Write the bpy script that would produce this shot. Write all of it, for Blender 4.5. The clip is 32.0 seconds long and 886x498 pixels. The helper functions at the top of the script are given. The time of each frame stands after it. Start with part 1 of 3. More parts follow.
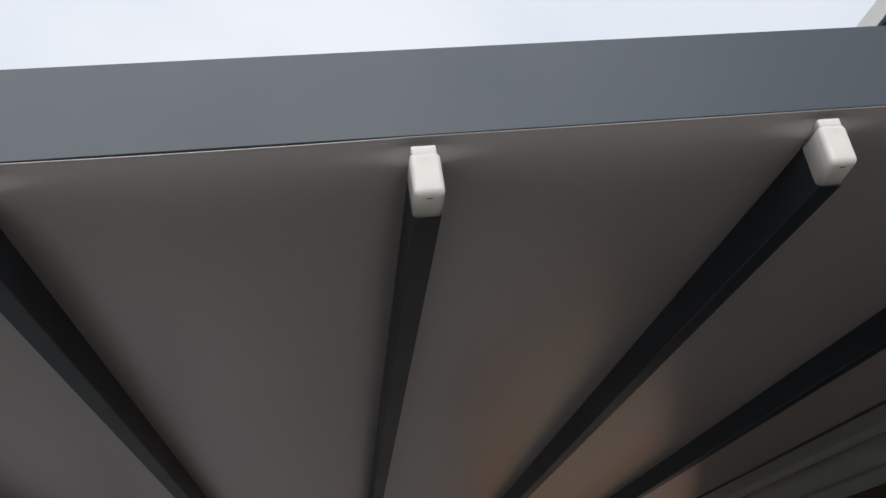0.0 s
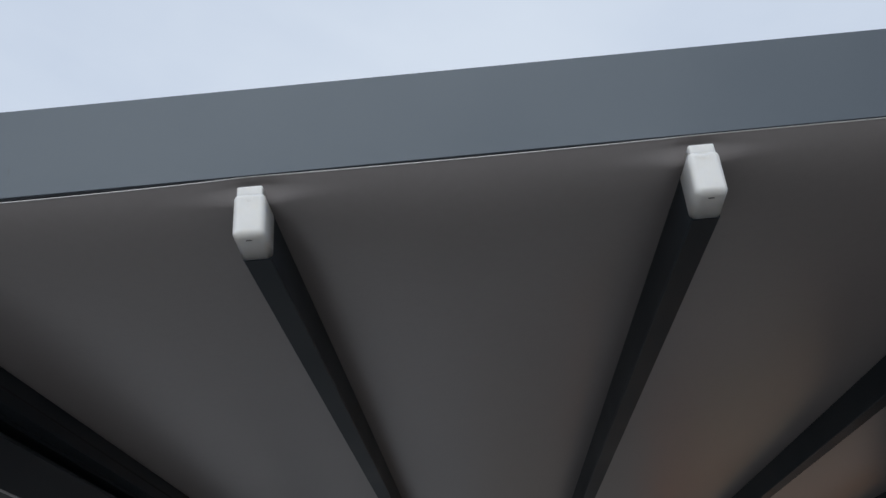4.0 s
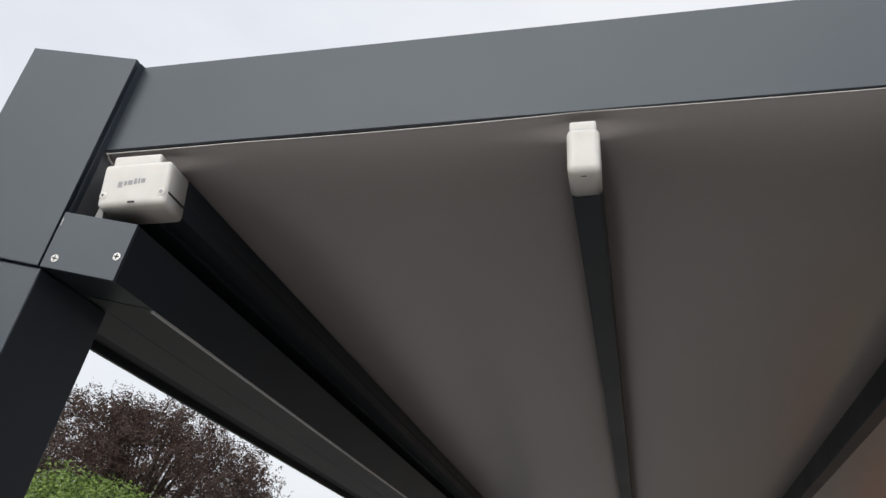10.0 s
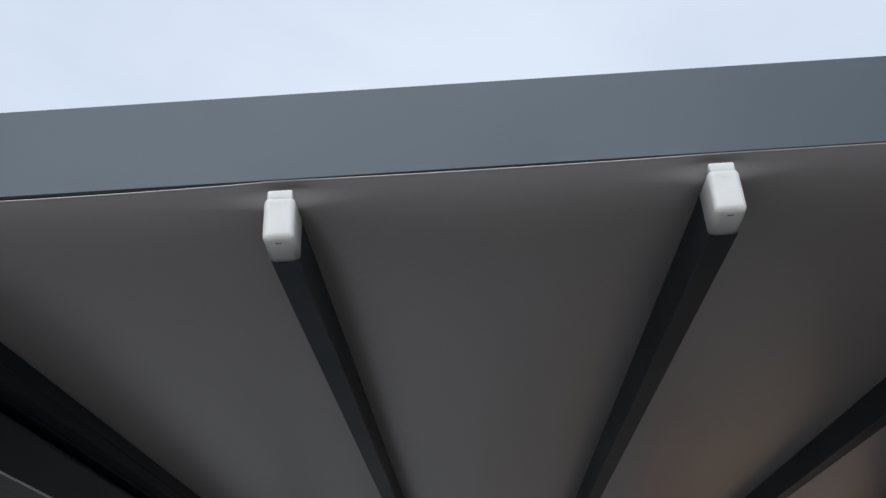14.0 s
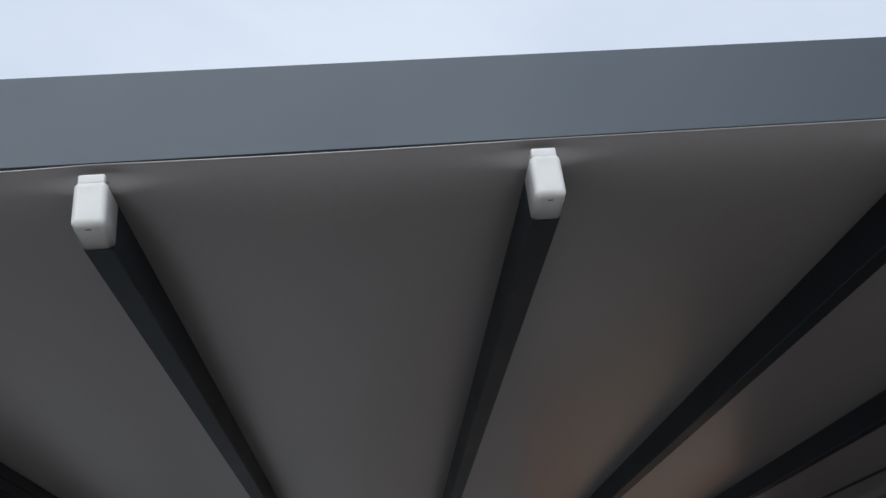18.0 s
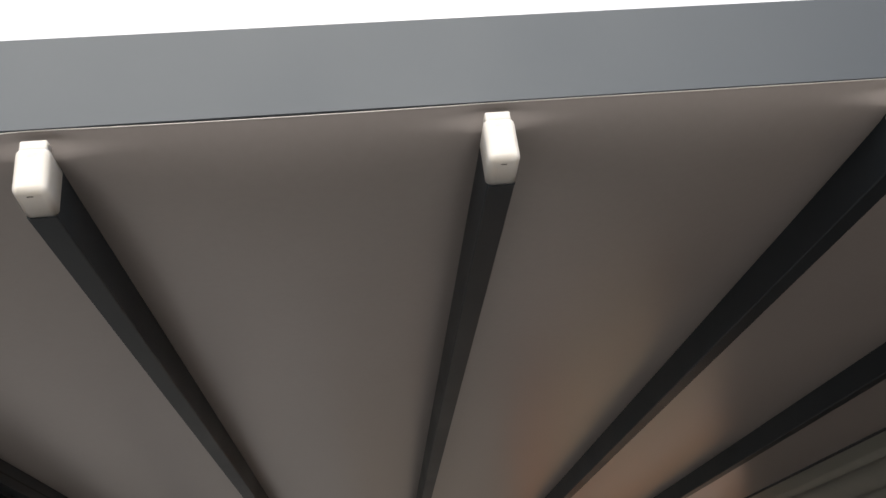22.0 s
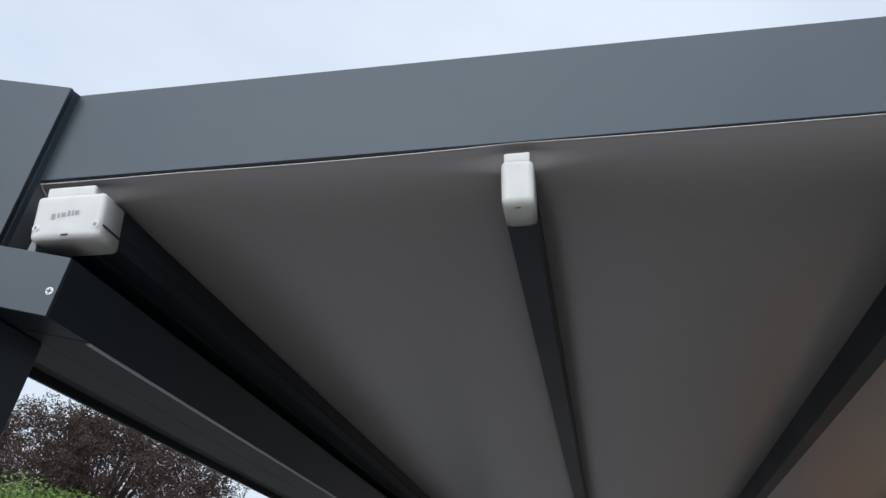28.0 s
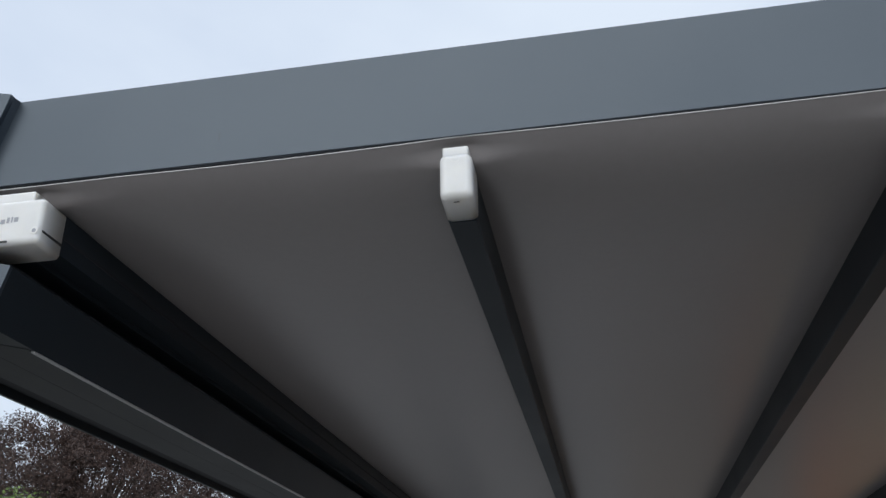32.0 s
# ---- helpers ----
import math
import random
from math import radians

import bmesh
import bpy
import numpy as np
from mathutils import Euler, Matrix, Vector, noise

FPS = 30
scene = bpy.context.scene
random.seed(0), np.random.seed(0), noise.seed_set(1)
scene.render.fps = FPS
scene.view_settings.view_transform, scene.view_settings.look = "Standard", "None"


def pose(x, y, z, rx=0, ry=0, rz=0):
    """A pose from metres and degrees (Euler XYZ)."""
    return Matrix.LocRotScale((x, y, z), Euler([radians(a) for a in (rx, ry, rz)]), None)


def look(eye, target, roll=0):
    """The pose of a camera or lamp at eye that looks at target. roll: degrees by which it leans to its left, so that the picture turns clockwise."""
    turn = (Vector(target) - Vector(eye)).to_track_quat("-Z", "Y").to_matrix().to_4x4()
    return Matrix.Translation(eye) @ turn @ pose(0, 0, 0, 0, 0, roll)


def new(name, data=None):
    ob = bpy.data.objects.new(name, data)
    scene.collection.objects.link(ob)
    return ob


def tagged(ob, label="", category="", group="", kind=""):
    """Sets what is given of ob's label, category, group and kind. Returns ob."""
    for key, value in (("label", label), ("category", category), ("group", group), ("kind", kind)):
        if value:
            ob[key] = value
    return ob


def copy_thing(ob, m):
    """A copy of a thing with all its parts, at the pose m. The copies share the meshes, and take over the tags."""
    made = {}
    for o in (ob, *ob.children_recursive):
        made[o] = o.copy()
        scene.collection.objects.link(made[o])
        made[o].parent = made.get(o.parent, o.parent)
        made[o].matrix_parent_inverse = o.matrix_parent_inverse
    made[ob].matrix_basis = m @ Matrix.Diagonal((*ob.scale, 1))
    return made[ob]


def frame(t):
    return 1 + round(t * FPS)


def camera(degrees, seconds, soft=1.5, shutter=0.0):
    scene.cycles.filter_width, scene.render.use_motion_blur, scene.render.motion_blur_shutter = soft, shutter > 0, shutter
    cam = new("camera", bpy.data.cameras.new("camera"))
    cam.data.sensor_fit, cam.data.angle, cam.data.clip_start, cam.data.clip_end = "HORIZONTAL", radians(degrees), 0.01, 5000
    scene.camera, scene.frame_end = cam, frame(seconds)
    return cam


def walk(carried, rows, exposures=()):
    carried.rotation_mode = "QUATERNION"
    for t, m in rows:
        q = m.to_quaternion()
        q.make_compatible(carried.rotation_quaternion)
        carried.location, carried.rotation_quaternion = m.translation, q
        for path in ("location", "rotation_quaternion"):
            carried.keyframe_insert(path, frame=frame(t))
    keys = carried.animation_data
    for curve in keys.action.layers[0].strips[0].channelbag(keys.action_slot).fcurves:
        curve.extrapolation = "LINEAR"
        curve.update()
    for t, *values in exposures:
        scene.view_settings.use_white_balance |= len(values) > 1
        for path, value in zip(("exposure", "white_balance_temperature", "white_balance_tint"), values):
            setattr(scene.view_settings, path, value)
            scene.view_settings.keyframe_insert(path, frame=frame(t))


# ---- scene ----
SLOPE = 13.25          # degrees by which the roof rises towards the house
ROOF_Z = 2.35          # height of the first rib's clip above the paving
BAY = 0.55             # distance between the ribs
ROOF = pose(0, 0, ROOF_Z, 0, -SLOPE, 0)

# ---- camera ----
cam = camera(53.40, 32.0)
PATH = [
    (0, 0.5224, -0.9759, 1.8751, 116.560, -5.154, -5.674),
    (0.5, 0.4978, -0.9741, 1.8755, 119.864, -4.923, -5.392),
    (1, 0.5221, -0.9649, 1.8777, 120.422, -5.760, -3.758),
    (1.5, 0.4498, -0.9526, 1.8458, 119.935, -7.074, -2.245),
    (2, 0.4192, -0.9432, 1.8456, 118.959, -8.650, 0.420),
    (2.5, 0.4043, -0.9371, 1.8376, 118.575, -8.802, 0.813),
    (3, 0.4112, -0.9534, 1.8389, 117.860, -9.457, 1.984),
    (3.5, 0.3824, -0.9760, 1.8486, 117.131, -8.798, 2.375),
    (4, 0.3730, -0.9478, 1.8353, 117.236, -9.028, 3.295),
    (4.5, 0.3393, -0.9436, 1.8326, 117.255, -8.982, 2.809),
    (6.5, 0.3000, -0.9370, 1.8100, 116.047, -12.209, 3.664),
    (7, 0.2961, -0.9368, 1.8073, 115.019, -11.847, 3.672),
    (7.5, 0.2820, -0.9627, 1.8091, 114.829, -12.736, 4.246),
    (8, 0.2720, -0.9573, 1.8148, 114.494, -13.011, 5.501),
    (8.5, 0.2551, -0.9411, 1.8058, 113.044, -13.780, 7.264),
    (9, 0.2678, -0.9320, 1.7949, 113.237, -13.804, 8.139),
    (9.5, 0.2074, -0.9527, 1.7830, 112.753, -14.510, 10.555),
    (10, 0.1800, -0.9480, 1.7790, 112.550, -15.310, 12.378),
    (10.5, 0.1949, -0.9483, 1.7858, 112.668, -15.284, 12.359),
    (11, 0.1987, -0.9549, 1.7900, 112.572, -15.372, 12.839),
    (11.5, 0.1802, -0.9439, 1.7829, 113.939, -15.540, 12.109),
    (12, 0.1979, -0.9497, 1.8067, 115.056, -15.306, 11.145),
    (12.5, 0.2453, -0.9332, 1.8019, 116.933, -14.145, 8.605),
    (13, 0.2748, -0.9542, 1.8182, 116.850, -13.159, 7.054),
    (13.5, 0.3167, -0.9671, 1.8240, 116.778, -12.040, 5.684),
    (14, 0.3457, -0.9746, 1.8225, 117.633, -10.527, 2.469),
    (14.5, 0.3482, -0.9802, 1.8209, 117.945, -9.394, 0.503),
    (15, 0.3789, -0.9903, 1.8251, 118.205, -8.878, -0.168),
    (15.5, 0.4364, -0.9867, 1.8224, 118.781, -9.308, 0.326),
    (17.5, 0.4642, -0.9674, 1.8337, 118.102, -8.170, -1.226),
    (18, 0.4386, -0.9643, 1.8404, 117.663, -7.208, -3.145),
    (18.5, 0.4617, -0.9531, 1.8306, 117.984, -7.151, -2.769),
    (19, 0.4625, -0.9638, 1.8417, 117.485, -6.702, -3.492),
    (19.5, 0.4299, -0.9613, 1.8304, 118.382, -5.626, -5.334),
    (20, 0.4723, -0.9648, 1.8421, 118.311, -6.021, -4.455),
    (20.5, 0.5087, -0.9920, 1.8674, 116.627, -5.900, -4.564),
    (21, 0.5140, -0.9667, 1.8524, 117.716, -4.793, -5.860),
    (21.5, 0.5427, -0.9855, 1.8664, 115.625, -5.392, -5.126),
    (22, 0.4866, -0.9435, 1.8388, 116.413, -6.567, -3.502),
    (22.5, 0.4122, -0.9313, 1.8329, 116.256, -7.930, -1.041),
    (23, 0.3999, -0.9473, 1.8362, 116.108, -9.499, 1.801),
    (23.5, 0.3570, -0.9663, 1.8314, 116.088, -9.524, 1.565),
    (24, 0.3670, -0.9560, 1.8360, 115.533, -10.463, 3.080),
    (24.5, 0.3433, -0.9459, 1.8378, 115.510, -9.826, 2.871),
    (25, 0.3354, -0.9491, 1.8400, 115.280, -10.923, 5.140),
    (25.5, 0.2865, -0.9514, 1.8335, 114.873, -11.442, 5.927),
    (26, 0.2699, -0.9570, 1.8206, 114.244, -12.381, 7.699),
    (26.5, 0.2236, -0.9658, 1.8177, 113.481, -12.366, 7.851),
    (28.5, 0.1957, -0.9579, 1.8185, 113.154, -14.367, 11.222),
    (29, 0.1755, -0.9556, 1.8126, 113.237, -14.522, 11.667),
    (29.5, 0.1808, -0.9591, 1.8130, 113.171, -14.451, 12.037),
    (30, 0.1904, -0.9613, 1.8143, 112.594, -14.047, 12.092),
    (30.5, 0.1923, -0.9490, 1.8100, 113.073, -14.014, 11.845),
    (31, 0.2170, -0.9462, 1.8172, 113.193, -13.767, 11.342),
    (31.5, 0.2462, -0.9533, 1.8258, 113.040, -12.956, 10.988),
    (32, 0.2683, -0.9407, 1.8281, 113.227, -12.272, 10.644),
]
EXPOSURES = [(0.0, 0.06, 6580, 9.5), (0.6, -0.5, 6150, 8), (1.0, -0.95, 5900, 8), (1.5, -0.6, 5950, 8), (2.0, -0.17, 6000, 8), (3.0, -0.18, 6000, 8), (4.0, -0.24, 6030, 8), (5.5, 0.05, 6200, 6), (6.5, 0.26, 6350, 6), (7.0, 0.56, 6720, 6), (7.5, 0.3, 6600, 8),
             (8.0, 0.03, 6300, 12), (8.5, 0.2, 6800, 10), (9.0, 0.48, 7450, 12), (9.5, 0.3, 7050, 10), (10.0, 0.07, 6750, 10), (11.0, 0.05, 6500, 9), (11.5, -0.17, 6250, 8), (12.0, -0.42, 6000, 8), (13.0, -0.1, 6030, 8), (16.5, -0.05, 6030, 8), (18.0, -0.1, 6030, 8), (19.0, 0.22, 6430, 7.5),
             (20.0, 0.0, 6200, 8), (21.4, 0.0, 6200, 8), (22.0, 0.64, 7250, 12), (23.0, 0.45, 6950, 10), (23.6, 0.2, 6600, 10), (24.0, 0.1, 6300, 13), (25.0, 0.15, 6300, 12), (26.0, 0.0, 6200, 8), (29.0, 0.0, 6030, 7.5), (32.0, -0.05, 6030, 7.5)]
walk(cam, [(t, pose(x, y, z, rx, ry, rz)) for t, x, y, z, rx, ry, rz in PATH], EXPOSURES)

# ---- sky and light ----
world = bpy.data.worlds.new("overcast_sky")
scene.world = world
world.use_nodes = True
wn, wl = world.node_tree.nodes, world.node_tree.links
wn.clear()
w_out = wn.new("ShaderNodeOutputWorld")
w_bg = wn.new("ShaderNodeBackground")
w_sky = wn.new("ShaderNodeTexSky")
w_sky.sky_type, w_sky.sun_disc = "NISHITA", False
w_sky.sun_elevation, w_sky.sun_rotation = radians(28), radians(193)
w_sky.dust_density, w_sky.air_density = 3.0, 1.0
w_co = wn.new("ShaderNodeTexCoord")
w_map = wn.new("ShaderNodeMapping")
w_map.inputs["Scale"].default_value = (1.0, 1.0, 2.2)
w_noise = wn.new("ShaderNodeTexNoise")
w_noise.inputs["Scale"].default_value = 2.1
w_noise.inputs["Detail"].default_value = 5.0
w_noise.inputs["Roughness"].default_value = 0.5
w_ramp = wn.new("ShaderNodeValToRGB")
w_ramp.color_ramp.elements[0].position, w_ramp.color_ramp.elements[0].color = 0.30, (5.55, 5.95, 6.75, 1)
w_ramp.color_ramp.elements[1].position, w_ramp.color_ramp.elements[1].color = 0.66, (6.75, 7.05, 7.55, 1)
w_mix = wn.new("ShaderNodeMix")
w_mix.data_type = "RGBA"
w_mix.inputs[0].default_value = 0.9
wl.new(w_co.outputs["Generated"], w_map.inputs["Vector"])
wl.new(w_map.outputs["Vector"], w_noise.inputs["Vector"])
wl.new(w_noise.outputs[0], w_ramp.inputs[0])
wl.new(w_sky.outputs[0], w_mix.inputs["A"])
wl.new(w_ramp.outputs[0], w_mix.inputs["B"])
wl.new(w_mix.outputs["Result"], w_bg.inputs["Color"])
wl.new(w_bg.outputs[0], w_out.inputs["Surface"])
w_bg.inputs["Strength"].default_value = 0.132

sun = new("sun", bpy.data.lights.new("sun", "SUN"))
sun.data.energy, sun.data.angle, sun.data.color = 1.85, radians(70), (1.0, 0.985, 0.97)
sun.matrix_world = look((-2.7, -8.9, 5.0), (0, 0, 0))


# ---- materials ----
def material(name, colour, rough=0.5, metal=0.0, spec=0.5, var=0.08, scale=6.0, fine=300.0, bump=0.0, rough_var=0.08, stretch=(1, 1, 1), tint=None):
    """A painted, plastic or stone surface with variation at two scales."""
    m = bpy.data.materials.new(name)
    m.use_nodes = True
    n, l = m.node_tree.nodes, m.node_tree.links
    b = n["Principled BSDF"]
    co = n.new("ShaderNodeTexCoord")
    mp = n.new("ShaderNodeMapping")
    mp.inputs["Scale"].default_value = stretch
    l.new(co.outputs["Object"], mp.inputs["Vector"])
    big = n.new("ShaderNodeTexNoise")
    big.inputs["Scale"].default_value, big.inputs["Detail"].default_value = scale, 4.0
    l.new(mp.outputs["Vector"], big.inputs["Vector"])
    small = n.new("ShaderNodeTexNoise")
    small.inputs["Scale"].default_value, small.inputs["Detail"].default_value = fine, 2.0
    l.new(mp.outputs["Vector"], small.inputs["Vector"])
    add = n.new("ShaderNodeMath")
    add.operation = "MULTIPLY_ADD"
    add.inputs[1].default_value = 0.35
    l.new(small.outputs[0], add.inputs[0])
    l.new(big.outputs[0], add.inputs[2])
    ramp = n.new("ShaderNodeMapRange")
    ramp.inputs[1].default_value, ramp.inputs[2].default_value = 0.35, 1.0
    l.new(add.outputs[0], ramp.inputs[0])
    mix = n.new("ShaderNodeMix")
    mix.data_type = "RGBA"
    dark = tuple(c * (1 - var) for c in colour)
    light = tuple(min(1, c * (1 + var)) for c in (tint or colour))
    mix.inputs["A"].default_value, mix.inputs["B"].default_value = (*dark, 1), (*light, 1)
    l.new(ramp.outputs[0], mix.inputs[0])
    l.new(mix.outputs["Result"], b.inputs["Base Color"])
    rr = n.new("ShaderNodeMapRange")
    rr.inputs[3].default_value, rr.inputs[4].default_value = rough - rough_var, rough + rough_var
    l.new(big.outputs[0], rr.inputs[0])
    l.new(rr.outputs[0], b.inputs["Roughness"])
    b.inputs["Metallic"].default_value = metal
    b.inputs["Specular IOR Level"].default_value = spec
    if bump:
        bp = n.new("ShaderNodeBump")
        bp.inputs["Strength"].default_value, bp.inputs["Distance"].default_value = bump, 0.002
        l.new(small.outputs[0], bp.inputs["Height"])
        l.new(bp.outputs[0], b.inputs["Normal"])
    return m


ANTHRACITE = material("anthracite_powder_coat", (0.0125, 0.0185, 0.0275), 0.43, 0.0, 0.88, 0.14, 5.0, 900.0, 0.06)
ANTHRACITE.node_tree.nodes["Principled BSDF"].inputs["Specular Tint"].default_value = (0.84, 0.93, 1.0, 1)
DARK_ALU = material("black_grey_aluminium", (0.0135, 0.0172, 0.0215), 0.46, 0.0, 0.23, 0.12, 5.0, 700.0, 0.06)
DARK_ALU.node_tree.nodes["Principled BSDF"].inputs["Specular Tint"].default_value = (0.82, 0.94, 1.0, 1)
UNDERSIDE = material("grey_aluminium_soffit", (0.040, 0.0415, 0.044), 0.6, 0.0, 0.2, 0.08, 4.0, 600.0, 0.05)
ALU_STRIP = material("bare_aluminium_strip", (0.42, 0.42, 0.42), 0.4, 0.4, 0.5, 0.1, 12.0, 500.0, 0.04)
# black of track and rail; also painted shade for slot and groove
RECESS = material("black_recess", (0.026, 0.027, 0.030), 0.75, 0.0, 0.2, 0.2, 8.0, 300.0, 0.05)
WHITE_PLASTIC = material("off_white_moulded_plastic", (0.68, 0.668, 0.64), 0.44, 0.0, 0.5, 0.06, 34.0, 1200.0, 0.04, 0.06)
shell_body = WHITE_PLASTIC.node_tree.nodes["Principled BSDF"].inputs
shell_body["Subsurface Weight"].default_value, shell_body["Subsurface Scale"].default_value = 0.8, 0.013
shell_body["Subsurface Radius"].default_value = (1.0, 0.95, 0.85)
# near-black for the shade inside slots and screw crosses, and the shell seam
PLASTIC_SHADE = material("slot_shade_and_seam", (0.03, 0.03, 0.03), 0.6, 0.0, 0.3, 0.1)
MARK_GREY = material("moulded_grey_line", (0.71, 0.695, 0.66), 0.5, 0.0, 0.4, 0.05)
LOGO_GREY = material("grey_print", (0.33, 0.335, 0.35), 0.5, 0.0, 0.4, 0.06, 30.0)
BACKING = material("grey_backing_plastic", (0.24, 0.24, 0.24), 0.5, 0.0, 0.4, 0.1, 40.0)
LINING = material("grey_gutter_metal", (0.16, 0.165, 0.17), 0.5, 0.0, 0.4, 0.12, 8.0)
# paler than the beam, in place of light missing in the narrow gap
LIP_LIGHTENED = material("lightened_lip_grey", (0.17, 0.18, 0.195), 0.6, 0.0, 0.3, 0.12, 30.0)
SCUFF = material("dull_scuffed_coat", (0.0110, 0.0165, 0.0250), 0.47, 0.0, 0.74, 0.1, 80.0)
STEEL = material("zinc_screw_steel", (0.66, 0.66, 0.64), 0.42, 0.55, 0.5, 0.12, 120.0, 900.0, 0.1)
FABRIC = material("taupe_pvc_canopy", (0.222, 0.202, 0.196), 0.315, 0.0, 0.85, 0.085, 1.6, 80.0, 0.015, 0.02)
# light on the cloth's cut edge put into the colour; also the paint chip
HEM = material("lit_edge_and_chip_grey", (0.55, 0.54, 0.53), 0.6, 0.0, 0.3, 0.06, 30.0)
DRAPE = material("grey_green_pvc_fold", (0.150, 0.153, 0.138), 0.5, 0.0, 0.4, 0.16, 14.0, 240.0, 0.25)
EAVE_WHITE = material("weathered_white_eave_board", (0.72, 0.72, 0.70), 0.5, 0.0, 0.4, 0.08, 4.0, 300.0, 0.05)
SLATE = material("grey_slate_cladding", (0.25, 0.255, 0.265), 0.6, 0.0, 0.4, 0.2, 5.0, 90.0, 0.3)
PAVING = material("pale_concrete_paving", (0.36, 0.347, 0.33), 0.8, 0.0, 0.3, 0.16, 1.2, 160.0, 0.3)
PALE_PAVING = material("pale_bounce_paving", (0.250, 0.242, 0.230), 0.8, 0.0, 0.3, 0.12, 1.2, 160.0, 0.3)
GRAVEL = material("grey_brown_gravel", (0.14, 0.132, 0.12), 0.9, 0.0, 0.2, 0.3, 1.5, 90.0, 0.5)
RENDER = material("brown_grey_render", (0.074, 0.058, 0.047), 0.85, 0.0, 0.25, 0.12, 2.0, 120.0, 0.4)
# for the unseen wall and band that only the canopy reflects
PALE = material("pale_reflected_wall", (0.215, 0.186, 0.156), 0.85, 0.0, 0.25, 0.1, 2.0, 120.0, 0.3)
CREAM = material("cream_reflected_band", (0.58, 0.50, 0.33), 0.75, 0.0, 0.3, 0.1, 2.0, 120.0, 0.2)
BARK = material("grey_brown_bark", (0.045, 0.034, 0.027), 0.9, 0.0, 0.2, 0.3, 9.0, 60.0, 0.8)
TIMBER = material("dark_brown_timber", (0.055, 0.033, 0.020), 0.7, 0.0, 0.3, 0.25, 6.0, 80.0, 0.3, stretch=(1, 0.1, 1))
MAST = material("galvanised_mast", (0.45, 0.46, 0.47), 0.45, 0.6, 0.5, 0.1)


def brick_material():
    m = bpy.data.materials.new("red_brick")
    m.use_nodes = True
    n, l = m.node_tree.nodes, m.node_tree.links
    b = n["Principled BSDF"]
    co = n.new("ShaderNodeTexCoord")
    br = n.new("ShaderNodeTexBrick")
    br.inputs["Scale"].default_value = 1.0
    br.inputs["Brick Width"].default_value, br.inputs["Row Height"].default_value = 0.225, 0.075
    br.inputs["Mortar Size"].default_value = 0.01
    br.inputs["Color1"].default_value = (0.42, 0.160, 0.056, 1)
    br.inputs["Color2"].default_value = (0.33, 0.120, 0.044, 1)
    br.inputs["Mortar"].default_value = (0.30, 0.24, 0.18, 1)
    ns = n.new("ShaderNodeTexNoise")
    ns.inputs["Scale"].default_value = 40.0
    mp = n.new("ShaderNodeMapping")
    mp.inputs["Rotation"].default_value = (radians(90), 0, radians(90))
    l.new(co.outputs["Object"], mp.inputs["Vector"])
    l.new(mp.outputs["Vector"], br.inputs["Vector"])
    l.new(co.outputs["Object"], ns.inputs["Vector"])
    mx = n.new("ShaderNodeMix")
    mx.data_type, mx.blend_type = "RGBA", "OVERLAY"
    mx.inputs[0].default_value = 0.4
    l.new(br.outputs["Color"], mx.inputs["A"])
    l.new(ns.outputs[0], mx.inputs["B"])
    l.new(mx.outputs["Result"], b.inputs["Base Color"])
    b.inputs["Roughness"].default_value = 0.85
    bp = n.new("ShaderNodeBump")
    bp.inputs["Strength"].default_value, bp.inputs["Distance"].default_value = 0.6, 0.008
    l.new(br.outputs["Fac"], bp.inputs["Height"])
    bp.invert = True
    l.new(bp.outputs[0], b.inputs["Normal"])
    return m


BRICK = brick_material()


def leaf_material(name, colour, tip, rough=0.5):
    m = bpy.data.materials.new(name)
    m.use_nodes = True
    n, l = m.node_tree.nodes, m.node_tree.links
    b = n["Principled BSDF"]
    geo = n.new("ShaderNodeNewGeometry")
    ramp = n.new("ShaderNodeValToRGB")
    ramp.color_ramp.elements[0].color = (*colour, 1)
    ramp.color_ramp.elements[1].color = (*tip, 1)
    l.new(geo.outputs["Random Per Island"], ramp.inputs[0])
    l.new(ramp.outputs[0], b.inputs["Base Color"])
    b.inputs["Roughness"].default_value = rough
    b.inputs["Specular IOR Level"].default_value = 0.35
    tr = n.new("ShaderNodeBsdfTranslucent")
    l.new(ramp.outputs[0], tr.inputs["Color"])
    mix = n.new("ShaderNodeMixShader")
    mix.inputs[0].default_value = 0.3
    l.new(b.outputs[0], mix.inputs[1])
    l.new(tr.outputs[0], mix.inputs[2])
    l.new(mix.outputs[0], n["Material Output"].inputs["Surface"])
    return m


COPPER_LEAF = leaf_material("copper_leaves", (0.040, 0.027, 0.023), (0.112, 0.072, 0.057))
GREEN_LEAF = leaf_material("fresh_green_leaves", (0.036, 0.078, 0.016), (0.30, 0.42, 0.105))
YELLOW_LEAF = leaf_material("yellow_green_leaves", (0.14, 0.18, 0.04), (0.30, 0.32, 0.09))
DULL_LEAF = leaf_material("dull_green_leaves", (0.035, 0.05, 0.02), (0.09, 0.10, 0.045))


# ---- building blocks ----
def thing(name, m, label, category, group="", kind=""):
    ob = new(name)
    ob.empty_display_size = 0.1
    ob.matrix_world = m
    return tagged(ob, label, category, group, kind)


def part(name, bm, mat, parent, label="", smooth=False):
    me = bpy.data.meshes.new(name)
    bm.to_mesh(me)
    bm.free()
    me.materials.append(mat)
    if smooth:
        me.polygons.foreach_set("use_smooth", [True] * len(me.polygons))
    ob = new(name, me)
    ob.parent = parent
    if smooth:
        # keeps broad faces flat beside their rounded edges
        ob.modifiers.new("flat_faces", "WEIGHTED_NORMAL").weight = 80
    return tagged(ob, label)


